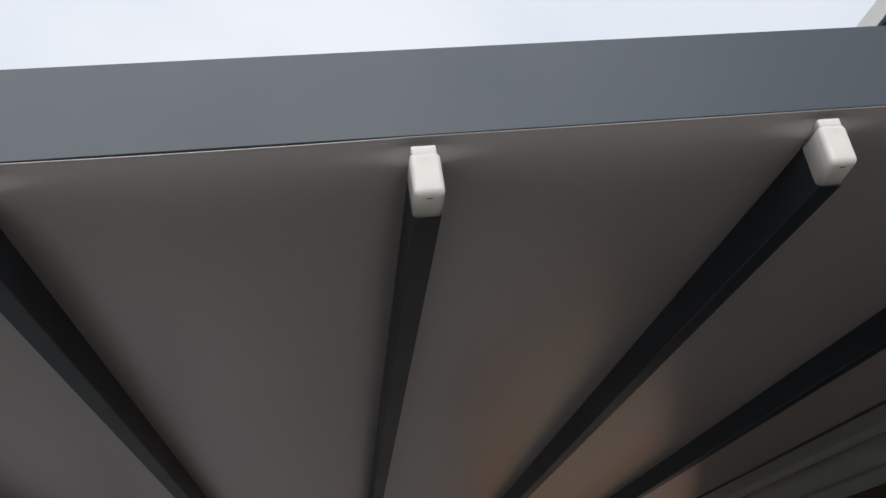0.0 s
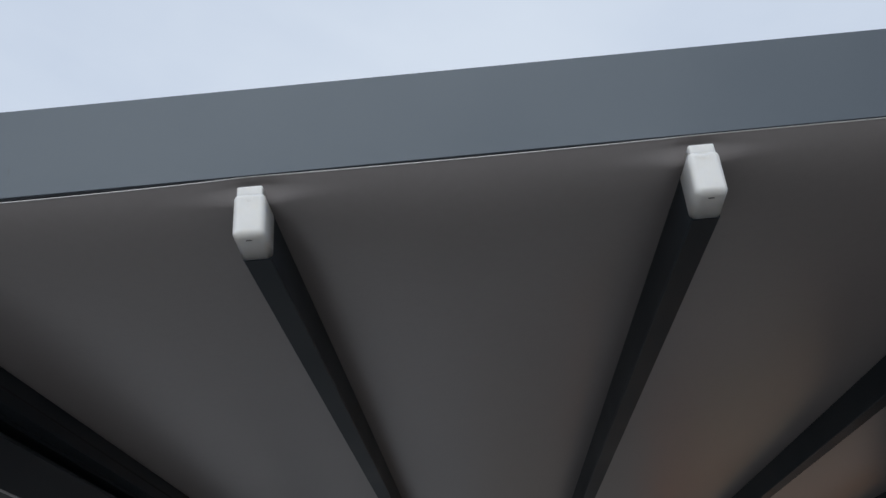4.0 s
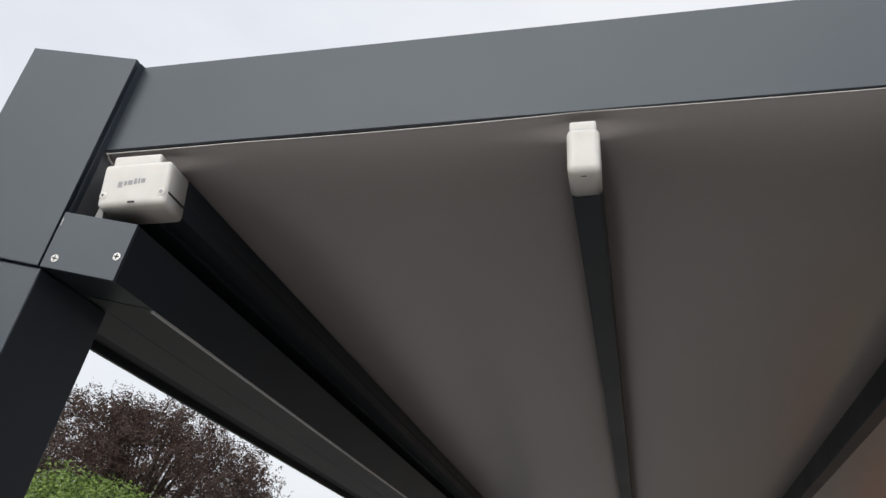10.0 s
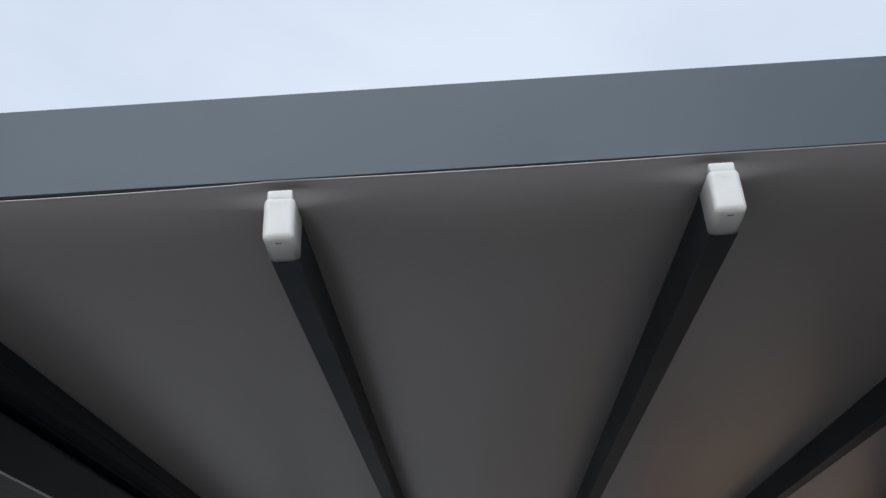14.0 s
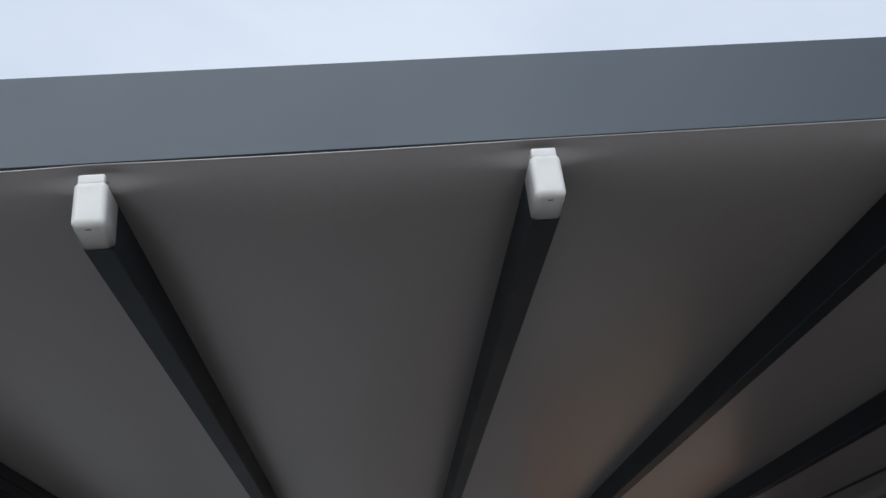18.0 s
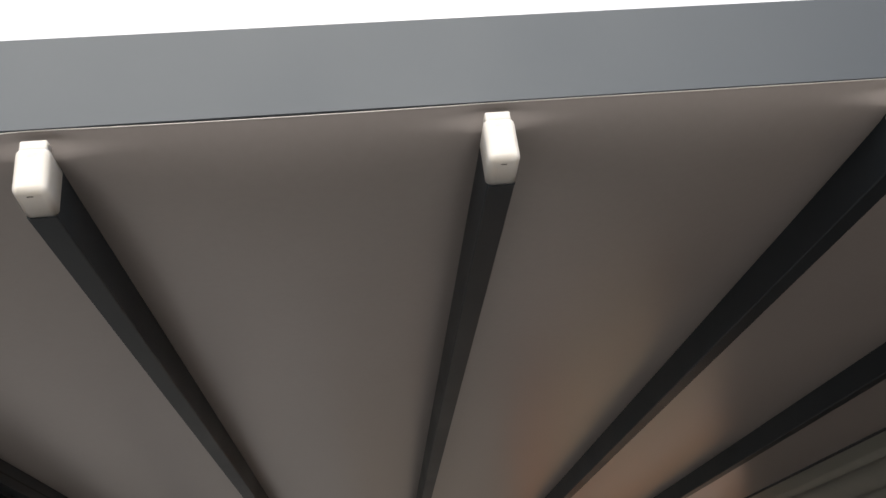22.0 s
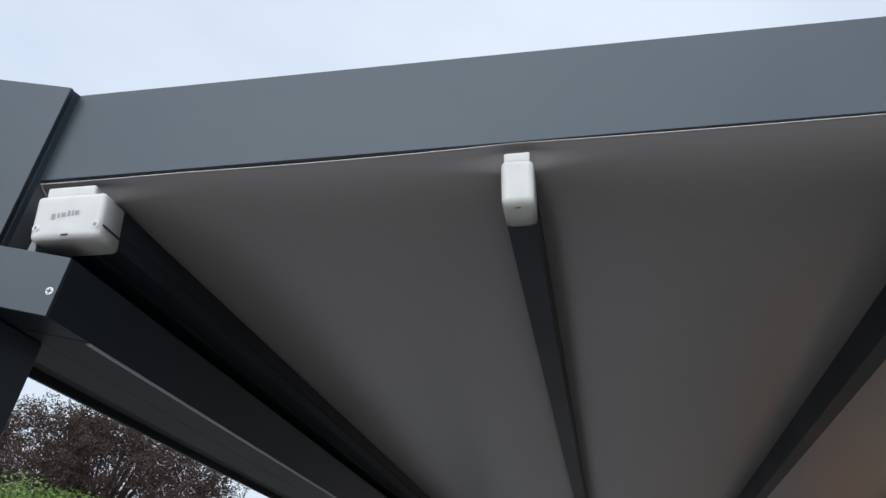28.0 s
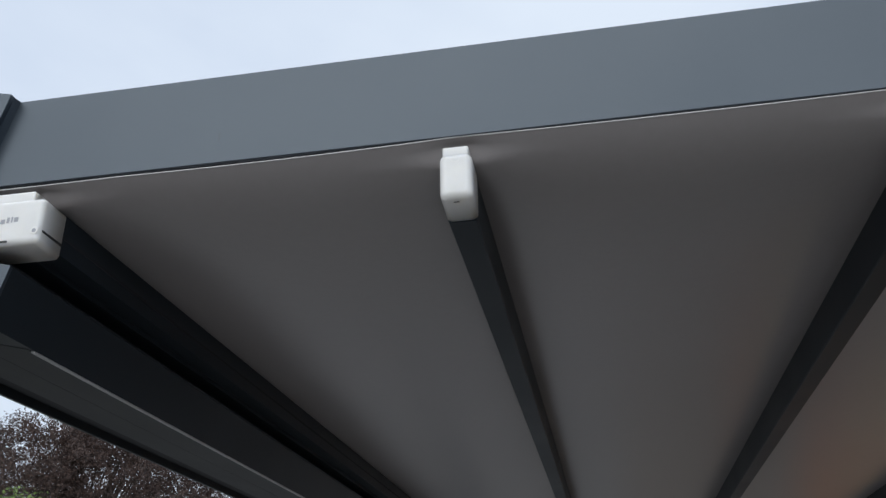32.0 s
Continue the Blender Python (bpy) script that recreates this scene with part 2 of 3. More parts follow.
def box(x0, x1, y0, y1, z0, z1, bevel=0.0, seg=2):
    bm = bmesh.new()
    bmesh.ops.create_cube(bm, size=1.0)
    for v in bm.verts:
        v.co = ((x0 + x1) / 2 + v.co.x * (x1 - x0), (y0 + y1) / 2 + v.co.y * (y1 - y0), (z0 + z1) / 2 + v.co.z * (z1 - z0))
    if bevel:
        bmesh.ops.bevel(bm, geom=bm.edges[:], offset=bevel, segments=seg, profile=0.5, affect="EDGES")
    return bm


def along(profile, a, b, axis="y", closed=True, bevel=0.0):
    """A bar whose section is the given polygon, swept from a to b. axis y: section in x, z; axis x: section in y, z."""
    bm = bmesh.new()
    put = (lambda u, v, s: (u, s, v)) if axis == "y" else (lambda u, v, s: (s, u, v))
    rings = [[bm.verts.new(put(u, v, s)) for u, v in profile] for s in (a, b)]
    n = len(profile)
    for i in range(n if closed else n - 1):
        k = (i + 1) % n
        bm.faces.new((rings[0][i], rings[0][k], rings[1][k], rings[1][i]))
    if closed:
        bm.faces.new(rings[0])
        bm.faces.new(rings[1][::-1])
    bmesh.ops.recalc_face_normals(bm, faces=bm.faces[:])
    if bevel:
        bmesh.ops.bevel(bm, geom=bm.edges[:], offset=bevel, segments=2, profile=0.5, affect="EDGES")
    return bm


def rounded(x0, x1, z0, z1, y_front, y_back, r, lift=0.0, taper=0.0, seg=5):
    """A moulded shell: rounded front corners and edges, flat at the back. taper narrows the back, lift raises the front's lower edge."""
    bm = box(x0, x1, y_front, y_back, z0, z1)
    cx = (x0 + x1) / 2
    for v in bm.verts:
        if v.co.y > (y_front + y_back) / 2:
            v.co.x = cx + (v.co.x - cx) * (1 - taper)
        elif v.co.z < (z0 + z1) / 2:
            v.co.z += lift
    back = {e for e in bm.edges if all(abs(v.co.y - y_back) < 1e-6 for v in e.verts)}
    bmesh.ops.bevel(bm, geom=[e for e in bm.edges if e not in back], offset=r, segments=seg, profile=0.5, affect="EDGES")
    return bm


def disc(x, y, z, r, depth, axis="y", n=20, top=0.75):
    """A short domed cylinder that faces -y (or -z)."""
    bm = bmesh.new()
    rings = []
    for rr, d in ((r, 0.0), (r, -depth * 0.5), (r * top, -depth)):
        ring = []
        for i in range(n):
            a = 2 * math.pi * i / n
            c, s = rr * math.cos(a), rr * math.sin(a)
            ring.append(bm.verts.new((x + c, y + d, z + s) if axis == "y" else (x + c, y + s, z + d)))
        rings.append(ring)
    for r0, r1 in zip(rings, rings[1:]):
        for i in range(n):
            k = (i + 1) % n
            bm.faces.new((r0[i], r0[k], r1[k], r1[i]))
    bm.faces.new(rings[-1])
    bm.faces.new(rings[0][::-1])
    bmesh.ops.recalc_face_normals(bm, faces=bm.faces[:])
    return bm


def arc_strip(cx, cz, y, r, w, a0, a1, depth=0.0006, n=16):
    """A thin raised arc on a front that faces -y."""
    bm = bmesh.new()
    rows = []
    for i in range(n + 1):
        a = radians(a0 + (a1 - a0) * i / n)
        c, s = math.cos(a), math.sin(a)
        rows.append([bm.verts.new((cx + q * c, y - d, cz + q * s)) for q, d in ((r - w, 0), (r - w, depth), (r, depth), (r, 0))])
    for p, q in zip(rows, rows[1:]):
        for k in range(4):
            bm.faces.new((p[k], p[(k + 1) % 4], q[(k + 1) % 4], q[k]))
    bm.faces.new(rows[0])
    bm.faces.new(rows[-1][::-1])
    bmesh.ops.recalc_face_normals(bm, faces=bm.faces[:])
    return bm


def screw(parent, x, y, z, r, name="screw"):
    s = part(name, disc(x, y, z, r, 0.0011, top=0.88), STEEL, parent, "cross-head steel screw", True)
    # dark bars painted for the shade in the cross
    for w, h in ((r * 0.66, r * 0.17), (r * 0.17, r * 0.66)):
        part("cross_shade", box(x - w, x + w, y - 0.0013, y - 0.0006, z - h, z + h), PLASTIC_SHADE, s)
    return s


# ---- ground and house ----
REACH = 6.0            # width of the roof, along the ribs

ground = part("ground", box(-900, 900, -900, 900, -0.3, -0.02), GRAVEL, None, "grey-brown gravel that reaches to the horizon")
tagged(ground, category="ground", kind="structure")
terrace = part("pavement", box(-0.595, 2.62, -5.0, 7.82, -0.2, 0.0), PAVING, None, "pale concrete terrace under the pergola")
tagged(terrace, category="pavement", kind="structure")
# unseen paving, added pale to throw light up onto cloth and beams
path = part("pavement", box(-3.6, -0.6, -5.0, 8.6, -0.2, 0.0), PALE_PAVING, None, "unseen pale paving beside the terrace, added to reflect light upwards")
tagged(path, category="pavement", kind="structure")

house = thing("house", pose(0, 0, 0), "rendered house with grey upper cladding and white eave board", "house")
part("wall", box(2.64, 3.0, -0.45, 4.3, -0.02, 2.9), RENDER, house, "brown-grey rendered ground floor wall")
part("timber_plate", box(2.588, 2.638, -0.03, 4.28, 2.46, 2.86, 0.003), TIMBER, house, "dark brown timber plate")
part("upper_wall", box(2.60, 3.0, -0.45, 4.3, 2.9, 4.80), SLATE, house, "grey slate-clad upper wall")
part("eave_board", box(2.548, 2.585, -0.55, 4.4, 4.745, 4.872, 0.004), EAVE_WHITE, house, "white eave board")
part("soffit", box(2.585, 2.66, -0.55, 4.4, 4.78, 4.80), SLATE, house)
part("eave_trim", box(2.556, 2.598, -0.55, 4.4, 4.725, 4.742, 0.003), UNDERSIDE, house, "thin grey drip trim")
bm = along([(2.586, 4.845), (2.588, 4.870), (6.0, 6.57), (6.0, 6.4), (2.66, 4.80)], -0.55, 4.4)
part("roof", bm, SLATE, house, "grey slate roof")
# unseen walls, added so that the glossy canopy reflects pale, orange and yellow
pale_wall = part("wall_north", box(0.45, 2.02, 7.9, 8.15, -0.02, 2.6), PALE, None, "unseen pale wall, added for the canopy to reflect")
tagged(pale_wall, category="wall", kind="structure")
garden_wall = part("wall_east", box(2.02, 5.2, 7.88, 8.15, -0.02, 2.6), BRICK, None, "unseen red brick wall, added for the canopy's orange reflection")
tagged(garden_wall, category="wall", kind="structure")
# band and dark base are invented; they shape the glow in the cloth
part("reflected_band", box(2.70, 4.8, 7.83, 7.879, 0.80, 1.38, 0.006), CREAM, garden_wall, "unseen cream band, added for the canopy's yellow reflection")
part("plinth", box(2.02, 5.2, 7.81, 7.879, -0.02, 0.78, 0.006), RENDER, garden_wall, "unseen dark base, added to darken the reflection above the band's")


# ---- pergola frame ----
guide = thing("side_guide", ROOF, "anthracite powder-coated aluminium side beam of the pergola", "pergola beam")
part("face_panel", box(-0.655, 2.66, -0.0418, -0.0398, 0.0206, 0.1558, 0.0006), ANTHRACITE, guide)
part("top_flange", box(-0.655, 2.66, -0.0398, 0.035, 0.1500, 0.1550), ANTHRACITE, guide)
part("inner_wall", box(-0.655, 2.66, 0.030, 0.035, 0.060, 0.1500), DARK_ALU, guide, "dark inner wall of the beam")
part("track", box(-0.655, 2.66, -0.0368, 0.030, 0.060, 0.067), RECESS, guide, "black running track")
part("scuff", box(-0.3104, -0.3092, -0.0420, -0.04175, 0.054, 0.0645), SCUFF, guide, "faint dark scuff")
# lower lip of the beam; its pale grey stands in for light there
part("bottom_lip", box(-0.655, 2.66, -0.0384, -0.0345, 0.0214, 0.0300), LIP_LIGHTENED, guide, "beam's bottom lip, coloured lighter to lift the dark gap")
part("brush_seal", box(-0.655, 2.66, -0.0360, -0.0325, 0.0300, 0.0600), DARK_ALU, guide, "dark brush seal")

gutter = thing("front_gutter_beam", pose(0, 0, ROOF_Z), "anthracite aluminium gutter beam along the pergola's low edge", "pergola beam")
part("beam_body", box(-0.799, -0.637, -0.0515, REACH, -0.306, -0.002, 0.003), ANTHRACITE, gutter)
part("gutter_lining", box(-0.6366, -0.6346, -0.050, REACH, -0.2300, -0.0600), LINING, gutter, "grey metal gutter lining")
part("soffit_panel", box(-0.752, -0.6340, -0.040, REACH, -0.3115, -0.3065), UNDERSIDE, gutter, "grey underside panel")
part("drip_lip", box(-0.812, -0.7995, -0.0515, REACH, -0.3270, -0.006, 0.002), DARK_ALU, gutter)
# solid strip, black for the shade inside the slot
part("screen_slot_shade", box(-0.799, -0.7525, -0.040, REACH, -0.3110, -0.3065), RECESS, gutter, "black strip for the shade in the screen slot")
part("end_cover", box(-0.8140, -0.6352, -0.0600, -0.0520, -0.3118, 0.0120, 0.0012), ANTHRACITE, gutter, "folded end cover plate")
bm = box(-0.6385, -0.6354, -0.0520, -0.0419, -0.3112, 0.0112)
for v in bm.verts:
    if v.co.y > -0.047 and v.co.x > -0.637:
        v.co.x += 0.0032
part("cover_return", bm, ANTHRACITE, gutter)
inner = part("inner_profile", box(-0.6325, -0.5205, -0.0535, REACH, -0.3108, -0.2330, 0.0010), DARK_ALU, gutter)
part("profile_soffit", box(-0.6325, -0.5275, 0.040, REACH, -0.3115, -0.3109), UNDERSIDE, inner)
part("edge_strip", box(-0.5270, -0.5205, 0.045, REACH, -0.3140, -0.3109, 0.0008), ALU_STRIP, inner, "bright aluminium edge strip")
plate = part("end_plate", box(-0.6318, -0.5193, -0.0600, -0.0540, -0.3122, -0.2330, 0.0008), ANTHRACITE, gutter, "screwed end plate")
part("paint_chip", box(-0.6296, -0.6284, -0.0606, -0.0601, -0.2530, -0.2420), HEM, plate, "small pale paint chip")
screw(plate, -0.6146, -0.0600, -0.2980, 0.0054)
screw(plate, -0.5286, -0.0600, -0.2804, 0.0054)

for y0, y1 in ((-0.056, 0.0995), (REACH - 0.16, REACH)):
    post = thing("pergola_post", pose(0, 0, 0), "square anthracite aluminium pergola post on the terrace", "post", "pergola posts")
    part("shaft", box(-0.8105, -0.6315, y0, y1, 0.012, ROOF_Z - 0.3122, 0.003), ANTHRACITE, post)
    part("base_plate", box(-0.845, -0.597, y0 - 0.035, y1 + 0.035, 0.0, 0.012, 0.002), DARK_ALU, post)


# ---- ribs under the canopy ----
def cross_rib():
    rib = thing("canopy_rib", ROOF, "black aluminium canopy rib with a white plastic end cap", "rib", "ribs under the canopy")
    sec = [(-0.0175, -0.0745), (-0.0160, -0.0765), (0.0160, -0.0765), (0.0175, -0.0745), (0.0175, 0.0), (-0.0175, 0.0)]
    part("bar", along(sec, 0.0005, REACH), DARK_ALU, rib)
    cap = part("end_cap", rounded(-0.0197, 0.0197, -0.0752, -0.0086, -0.0500, 0.0010, 0.0080, 0.0068, 0.02, 7), WHITE_PLASTIC, rib, "white moulded end cap", True)
    part("fixing_tab", rounded(-0.0159, 0.0159, -0.0130, 0.0018, -0.0474, -0.030, 0.0026), WHITE_PLASTIC, cap, "", True)
    part("thumb_mark", arc_strip(0.0, -0.0165, -0.0500, 0.0054, 0.0007, 178, 362, 0.0003), MARK_GREY, cap, "half-round moulded mark")
    # uncut; the dark block is the slot's shade
    part("slot", box(-0.0042, 0.0030, -0.0398, -0.0388, -0.0705, -0.0680), PLASTIC_SHADE, cap, "small slot, its shade drawn as a dark block")
    return rib


first_rib = cross_rib()
for k in (1, 2, 3):
    copy_thing(first_rib, ROOF @ pose(k * BAY + (0.011 if k == 3 else 0.0), 0, 0))

lead = thing("leading_rib", ROOF, "wide black leading rib with a screwed white end cap", "rib", "ribs under the canopy")
sec = [(-0.613, -0.060), (-0.600, -0.060), (-0.600, -0.078), (-0.566, -0.078), (-0.566, -0.070), (-0.535, -0.070), (-0.535, -0.0135), (-0.613, -0.0135)]
bar = part("bar", along(sec, -0.0142, REACH), DARK_ALU, lead)
# no groove is cut; a black strip draws its shade
part("side_groove_shade", box(-0.5355, -0.5343, -0.008, REACH, -0.0475, -0.0435), RECESS, bar)
shell = part("end_cap", rounded(-0.6235, -0.5265, -0.0828, -0.0170, -0.0635, -0.0140, 0.0066, 0.003, 0.02, 6), WHITE_PLASTIC, lead, "white moulded end cap", True)
part("side_seam", box(-0.5285, -0.5262, -0.0575, -0.0150, -0.0642, -0.0612), PLASTIC_SHADE, shell, "dark seam between the shells")
part("fixing_tab", rounded(-0.6165, -0.5485, -0.0185, -0.0010, -0.0560, -0.032, 0.003), WHITE_PLASTIC, shell, "", True)
# shade of the slot as a dark block, no opening
part("slot", box(-0.5790, -0.5690, -0.0634, -0.0600, -0.0768, -0.0745), PLASTIC_SHADE, shell, "small slot, its shade drawn as a dark block")
part("seam_line", box(-0.6100, -0.5340, -0.0636, -0.0610, -0.0728, -0.0723), MARK_GREY, shell)
part("back_plate", along([(-0.6225, -0.060), (-0.6330, -0.094), (-0.6190, -0.094)], -0.0500, -0.0480), BACKING, lead, "thin grey backing plate")
for x in (-0.6155, -0.5335):
    well = part("screw_well", disc(x, -0.0632, -0.0640, 0.0056, 0.0010, top=0.9), MARK_GREY, shell)
    if x < -0.6:
        screw(well, x, -0.0640, -0.0640, 0.0036)
    else:
        # empty dimple; its shade is drawn as a grey disc
        part("dimple_shade", disc(x, -0.0641, -0.0640, 0.0028, 0.0006, top=0.8), LOGO_GREY, well, "small grey disc for the shade in the dimple")
# the maker's mark, as plain bars
for x, w, h, z in ((-0.5945, 0.0058, 0.0084, -0.0492), (-0.5872, 0.0034, 0.0062, -0.0478), (-0.5805, 0.0060, 0.0062, -0.0472), (-0.5733, 0.0036, 0.0078, -0.0458), (-0.5680, 0.0020, 0.0078, -0.0454), (-0.5622, 0.0056, 0.0062, -0.0456)):
    part("print_mark", box(x - w / 2, x + w / 2, -0.0638, -0.0634, z - h / 2, z + h / 2), LOGO_GREY, shell, "grey printed mark")


# ---- canopy ----
def ease(a, b, v):
    v = min(1.0, max(0.0, (v - a) / (b - a)))
    return v * v * (3 - 2 * v)


def fabric_height(x, y, u, sag, droop, seed, slack=0.0):
    """Height of the cloth in a bay: hung between ribs, its free edge turned up to the side beam."""
    hang = (4 * u * (1 - u)) ** 0.8
    low = droop * max(hang, slack * (1 - u))
    away = min(u, 1 - u) * 0.515
    near = math.exp(-away / 0.028)
    z = -0.011 - sag * hang
    crease = ease(-0.015 + 0.05 * away, -0.029, y)
    broad = math.exp(-(y + 0.039) / (0.020 + 0.042 * (1 - math.exp(-away / 0.07))))
    turn = 0.62 * near * crease + (1 - 0.62 * near) * broad
    z += (0.0306 - low + sag * hang) * turn
    # a slack crease that runs in from each clip
    z += 0.0008 * math.exp(-away / 0.10) * math.sin(min(1.0, away / 0.02)) * math.exp(-((y - 0.045 - 0.10 * away) / 0.014) ** 2)
    z += 0.0034 * (1 - min(1.0, turn)) * hang * noise.noise((x * 3.2 + seed, y * 0.45, 0.3))
    return z


def free_span(x, x0, x1):
    """0 to 1 across the part of a bay that hangs free between the ribs."""
    a = x0 + (0.094 if x0 < -0.5 else 0.0175)
    return min(1.0, max(0.0, (x - a) / (x1 - 0.0175 - a)))


def cloth(x0, x1, y0, y1, sag, droop, seed, slack, nx=72, ny=120):
    bm = bmesh.new()
    grids = []
    ys = [y0 + (y1 - y0) * (j / ny) ** 2.6 for j in range(ny + 1)]
    for off in (0.0, 0.0014):
        g = []
        for y in ys:
            row = []
            for i in range(nx + 1):
                x = x0 + (x1 - x0) * i / nx
                row.append(bm.verts.new((x, y, fabric_height(x, y, free_span(x, x0, x1), sag, droop, seed, slack) + off)))
            g.append(row)
        grids.append(g)
    for k, g in enumerate(grids):
        for j in range(ny):
            for i in range(nx):
                f = (g[j][i], g[j + 1][i], g[j + 1][i + 1], g[j][i + 1])
                bm.faces.new(f if k == 0 else f[::-1])
    return bm


def hem(x0, x1, y0, sag, droop, seed, slack, nx=72):
    bm = bmesh.new()
    rows = []
    for i in range(nx + 1):
        x = x0 + (x1 - x0) * i / nx
        z = fabric_height(x, y0, free_span(x, x0, x1), sag, droop, seed, slack)
        rows.append([bm.verts.new(c) for c in ((x, y0 + 0.001, z - 0.0002), (x, y0 - 0.0010, z - 0.0002), (x, y0 - 0.0010, z + 0.0008), (x, y0 + 0.001, z + 0.0011))])
    for p, q in zip(rows, rows[1:]):
        for k in range(4):
            bm.faces.new((p[k], p[(k + 1) % 4], q[(k + 1) % 4], q[k]))
    bm.faces.new(rows[0])
    bm.faces.new(rows[-1][::-1])
    bmesh.ops.recalc_face_normals(bm, faces=bm.faces[:])
    return bm


canopy = thing("canopy", ROOF, "taut taupe PVC roof fabric hung over dark ribs", "canopy")
BAYS = ((-0.643, 0.0, 0.022, 0.0042, 0.4, 0.9), (0.0, BAY, 0.022, 0.0020, 1.9, 0.0), (BAY, 2 * BAY, 0.021, 0.0003, 3.1, 0.0),
        (2 * BAY, 3 * BAY + 0.011, 0.015, 0.0, 4.4, 0.0), (3 * BAY + 0.011, 2.205, 0.010, 0.0, 5.2, 0.0))
for x0, x1, sag, droop, seed, slack in BAYS:
    sheet = part("fabric_panel", cloth(x0, x1, -0.039, REACH, sag, droop, seed, slack), FABRIC, canopy, "", True)
    # paler than the cloth, to draw the light along its edge
    part("cut_edge", hem(x0, x1, -0.039, sag, droop, seed, slack), HEM, sheet, "cut edge, coloured pale for the light it catches")

# the cloth's corner, turned down beside the leading cap
bm = bmesh.new()
rows = []
for i in range(9):
    u = i / 8
    rows.append([bm.verts.new((-0.6425 + 0.011 * u ** 1.6 + w * 0.0012, -0.040 + 0.004 * u, 0.0190 - 0.026 * u + 0.006 * u * u)) for w in (0, 1)] +
                [bm.verts.new((-0.6425 + 0.011 * u ** 1.6 + w * 0.0012, -0.024 + 0.004 * u, 0.0190 - 0.026 * u + 0.006 * u * u)) for w in (1, 0)])
for p, q in zip(rows, rows[1:]):
    for k in range(4):
        bm.faces.new((p[k], p[(k + 1) % 4], q[(k + 1) % 4], q[k]))
bm.faces.new(rows[0])
bm.faces.new(rows[-1][::-1])
bmesh.ops.recalc_face_normals(bm, faces=bm.faces[:])
part("corner_flap", bm, FABRIC, canopy, "pale turned-down cloth corner")

# folded cloth and fixing rail against the house
rear = thing("rear_drape", ROOF, "grey-green folded PVC cloth against the house wall", "canopy drape")
bm = bmesh.new()
fold = []
N = 150
for i in range(N + 1):
    u = i / N
    x = 2.222 + 0.41 * u
    v = max(0.0, u - 0.22)
    z = -0.012 - 0.158 * u ** 1.25 - 0.015 * math.sin(v * 2 * math.pi / 0.36 + 0.5 * math.sin(v * 11)) * min(1, 9 * v)
    fold.append((x, z))
shape = fold + [(x, z + 0.0016) for x, z in reversed(fold)]
part("folds", along(shape, -0.030, 4.6), DRAPE, rear)
part("rail", box(2.2065, 2.2205, -0.030, REACH, -0.018, 0.010), RECESS, rear, "black fixing rail")


# ---- trees beyond the terrace ----
def crown(name, parent, blobs, count, size, mat, seed, core):
    """Many small leaves, set along short twigs that spread out of the given (centre, radii) lumps."""
    rng = np.random.default_rng(seed)
    per = 18
    vol = np.array([r[0] * r[1] * r[2] for _, r in blobs]) ** 0.67
    pick = rng.choice(len(blobs), count // per, p=vol / vol.sum())
    cs, rs = np.array([b[0] for b in blobs]), np.array([b[1] for b in blobs])
    m = len(pick)
    d = rng.normal(size=(m, 3))
    d /= np.linalg.norm(d, axis=1)[:, None]
    base = cs[pick] + d * rs[pick] * (core + (0.97 - core) * rng.random((m, 1)))
    way = d + rng.normal(size=(m, 3)) * 0.45
    way[:, 2] += 0.25
    way /= np.linalg.norm(way, axis=1)[:, None]
    reach = size * (3.0 + 5.0 * rng.random((m, 1)))
    s = rng.random((m, per, 1))
    p = (base[:, None] + way[:, None] * reach[:, None] * s + rng.normal(size=(m, per, 3)) * size * 0.75).reshape(-1, 3)
    n = len(p)
    c = np.repeat(d, per, axis=0) + rng.normal(size=(n, 3)) * 0.65
    c[:, 2] += 0.35
    c /= np.linalg.norm(c, axis=1)[:, None]
    a = np.cross(c, rng.normal(size=(n, 3)))
    a /= np.linalg.norm(a, axis=1)[:, None]
    b = np.cross(c, a)
    s = size * (0.6 + 0.8 * rng.random((n, 1)))
    quad = np.stack([p, p + a * s * 0.5 + b * s * 0.33 + c * s * 0.08, p + a * s, p + a * s * 0.5 - b * s * 0.33 + c * s * 0.08], 1).reshape(-1, 3)
    idx = np.arange(n)[:, None] * 4
    faces = np.concatenate([idx + np.array([0, 1, 2]), idx + np.array([0, 2, 3])])
    me = bpy.data.meshes.new(name)
    me.from_pydata(quad.tolist(), [], faces.tolist())
    me.materials.append(mat)
    ob = new(name, me)
    ob.parent = parent
    return ob


def limb(bm, a, b, ra, rb, n=7):
    a, b = Vector(a), Vector(b)
    q = (b - a).to_track_quat("Z", "Y")
    rings = []
    for p, r in ((a, ra), (a.lerp(b, 0.5) + q @ Vector((ra * 0.5, ra * 0.3, 0)), (ra + rb) / 2), (b, rb)):
        rings.append([bm.verts.new(p + q @ Vector((r * math.cos(2 * math.pi * i / n), r * math.sin(2 * math.pi * i / n), 0))) for i in range(n)])
    for r0, r1 in zip(rings, rings[1:]):
        for i in range(n):
            bm.faces.new((r0[i], r0[(i + 1) % n], r1[(i + 1) % n], r1[i]))


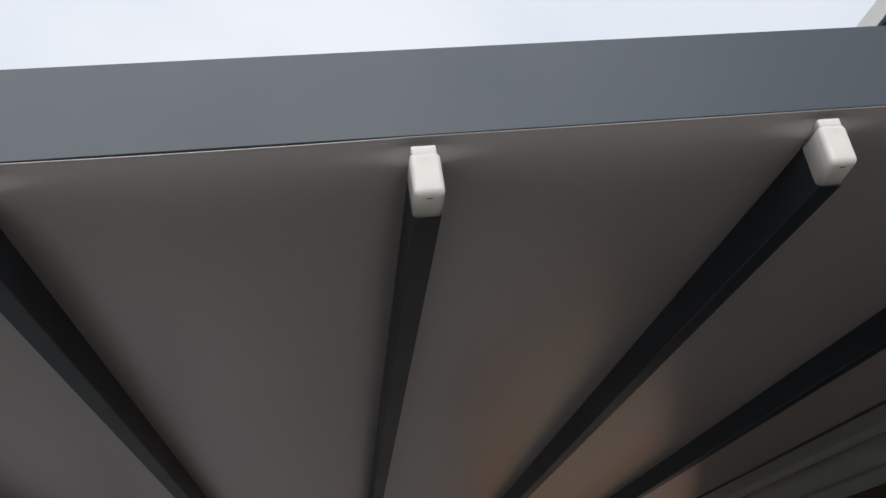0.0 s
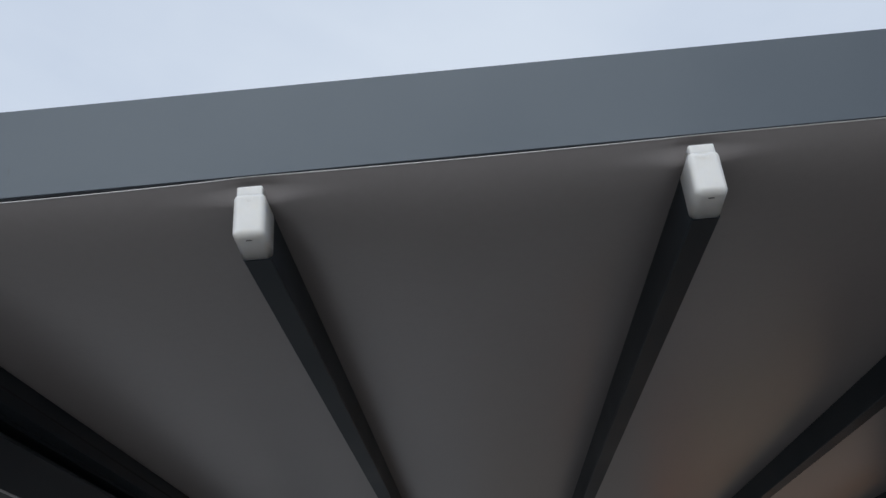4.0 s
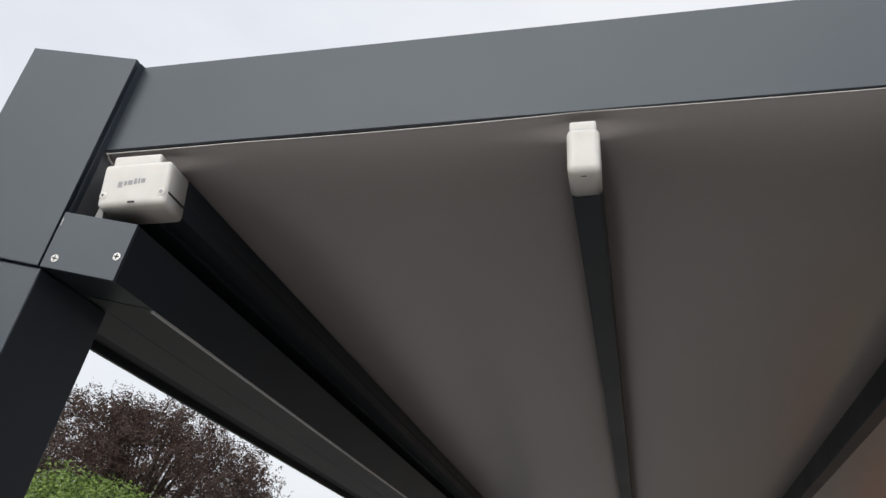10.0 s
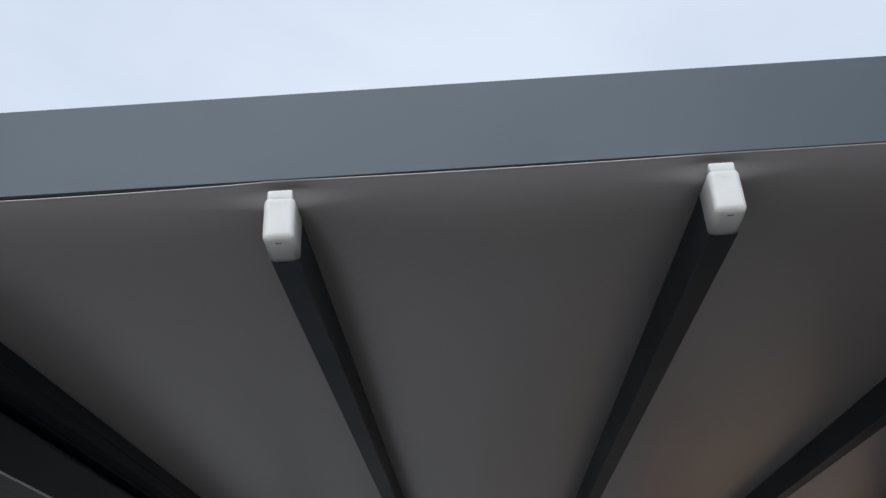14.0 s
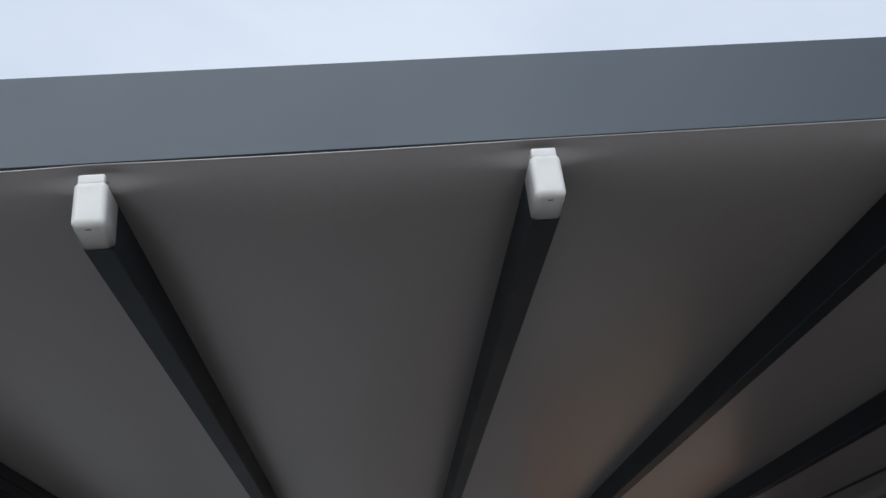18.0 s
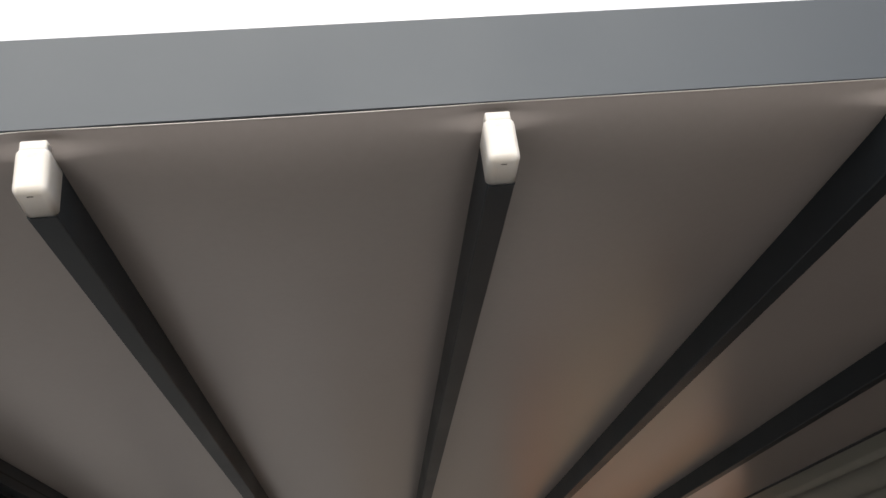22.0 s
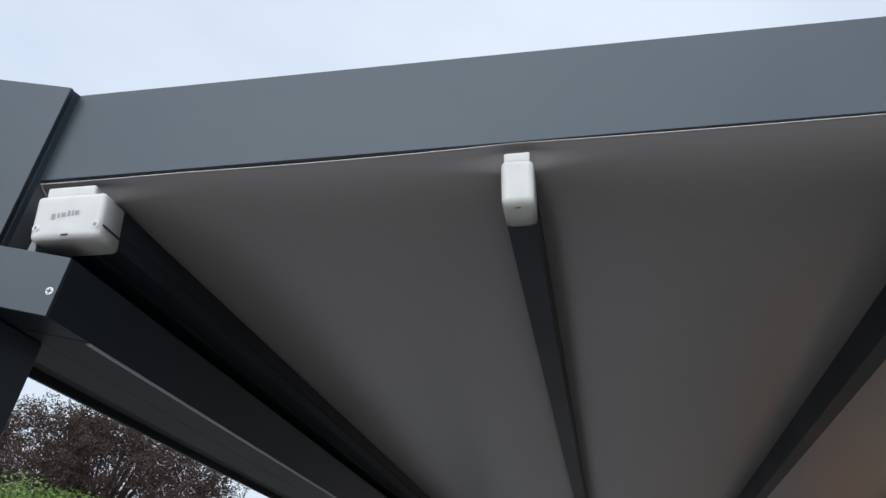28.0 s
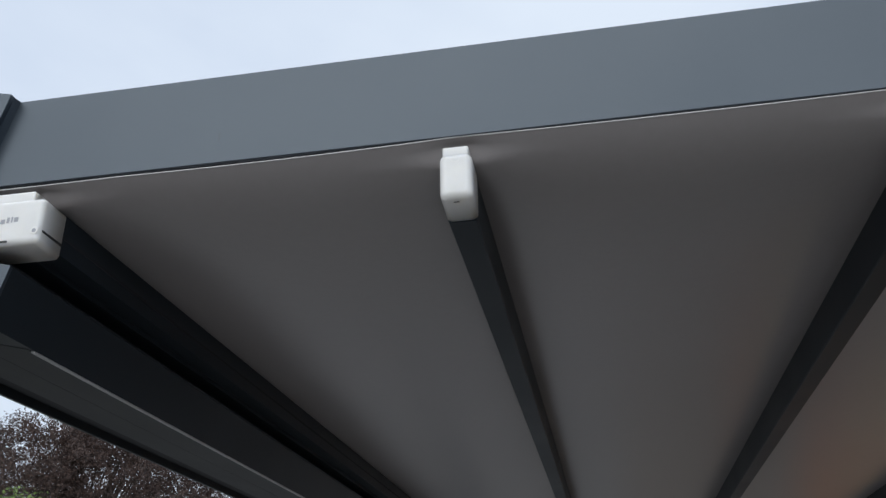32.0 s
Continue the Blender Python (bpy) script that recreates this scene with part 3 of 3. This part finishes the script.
def tree(name, x, y, height, width, mat, count, size, seed, label, category, fork=0.35, lumps=16, lump=(0.070, 0.125), core=0.25, span=1.75, ragged=False):
    rng = random.Random(seed)
    t = thing(name, pose(x, y, 0), label, category)
    bm = bmesh.new()
    fz = height * fork
    limb(bm, (0, 0, -0.05), (0.05, 0.0, fz), width * 0.04, width * 0.03, 10)
    blobs = []
    rz = height * (1 - fork) * 0.5
    for i in range(lumps):
        # lumps spread evenly over an egg, a few inside it
        h = 1 - span * (i + 0.5) / lumps
        a = i * 2.39996 + rng.uniform(-0.3, 0.3)
        q = math.sqrt(max(0.02, 1 - h * h)) * (1.0 if i % 3 else rng.uniform(0.3, 0.75))
        k = width * rng.uniform(*lump)
        out = 1.0
        if ragged and i % 4 == 1:
            k, out = k * 0.6, rng.uniform(1.04, 1.12)
        c = (q * out * math.cos(a) * (width / 2 - k), q * out * math.sin(a) * (width / 2 - k), fz + rz + h * out * (rz - k * 0.8) * rng.uniform(0.82, 1.0))
        blobs.append((c, (k * 1.2, k * 1.2, k)))
        mid = (c[0] * 0.45, c[1] * 0.45, fz + (c[2] - fz) * 0.5)
        if i % 3:
            continue
        limb(bm, (0.05, 0, fz * 0.9), mid, width * 0.010, width * 0.006)
        limb(bm, mid, c, width * 0.006, width * 0.002)
        for _ in range(4):
            e = [c[q] + rng.uniform(-1.2, 1.2) * k for q in range(3)]
            limb(bm, c, e, width * 0.003, width * 0.001, 5)
    part("trunk", bm, BARK, t, "grey-brown trunk and limbs", True)
    crown("crown", t, blobs, count, size, mat, seed, core)
    return t


tree("copper_tree", -8.26, 12.52, 3.82, 5.0, COPPER_LEAF, 112000, 0.035, 21, "spreading copper-leaved tree beyond the terrace", "tree", 0.2, 150, (0.038, 0.080), 0.2, 1.25, True)
tree("copper_tree", -14.6, 14.4, 3.15, 4.8, COPPER_LEAF, 40000, 0.055, 9, "copper-leaved tree beside its larger neighbour", "tree", 0.25, 26)
tree("green_shrub", -5.98, 8.26, 2.01, 2.5, GREEN_LEAF, 90000, 0.042, 5, "fresh green leafy shrub before the copper tree", "shrub", 0.12, 46, (0.080, 0.130), 0.86, 0.95)
tree("yellow_shrub", -10.6, 24.0, 3.3, 2.6, YELLOW_LEAF, 12000, 0.08, 7, "yellow-green shrub far beyond the terrace", "shrub", 0.15, 18)
tree("dull_shrub", -12.4, 24.5, 3.05, 2.2, DULL_LEAF, 12000, 0.08, 8, "dull green shrub far beyond the terrace", "shrub", 0.15, 18)

mast = thing("floodlight_mast", pose(-24.4, 54.0, 0), "slim grey floodlight mast far beyond the terrace", "light mast")
bm = bmesh.new()
limb(bm, (0, 0, -0.1), (0, 0, 6.65), 0.09, 0.06, 8)
part("pole", bm, MAST, mast, "", True)
part("lamp_head", box(-0.26, 0.26, -0.1, 0.1, 6.62, 6.76, 0.03), MAST, mast)
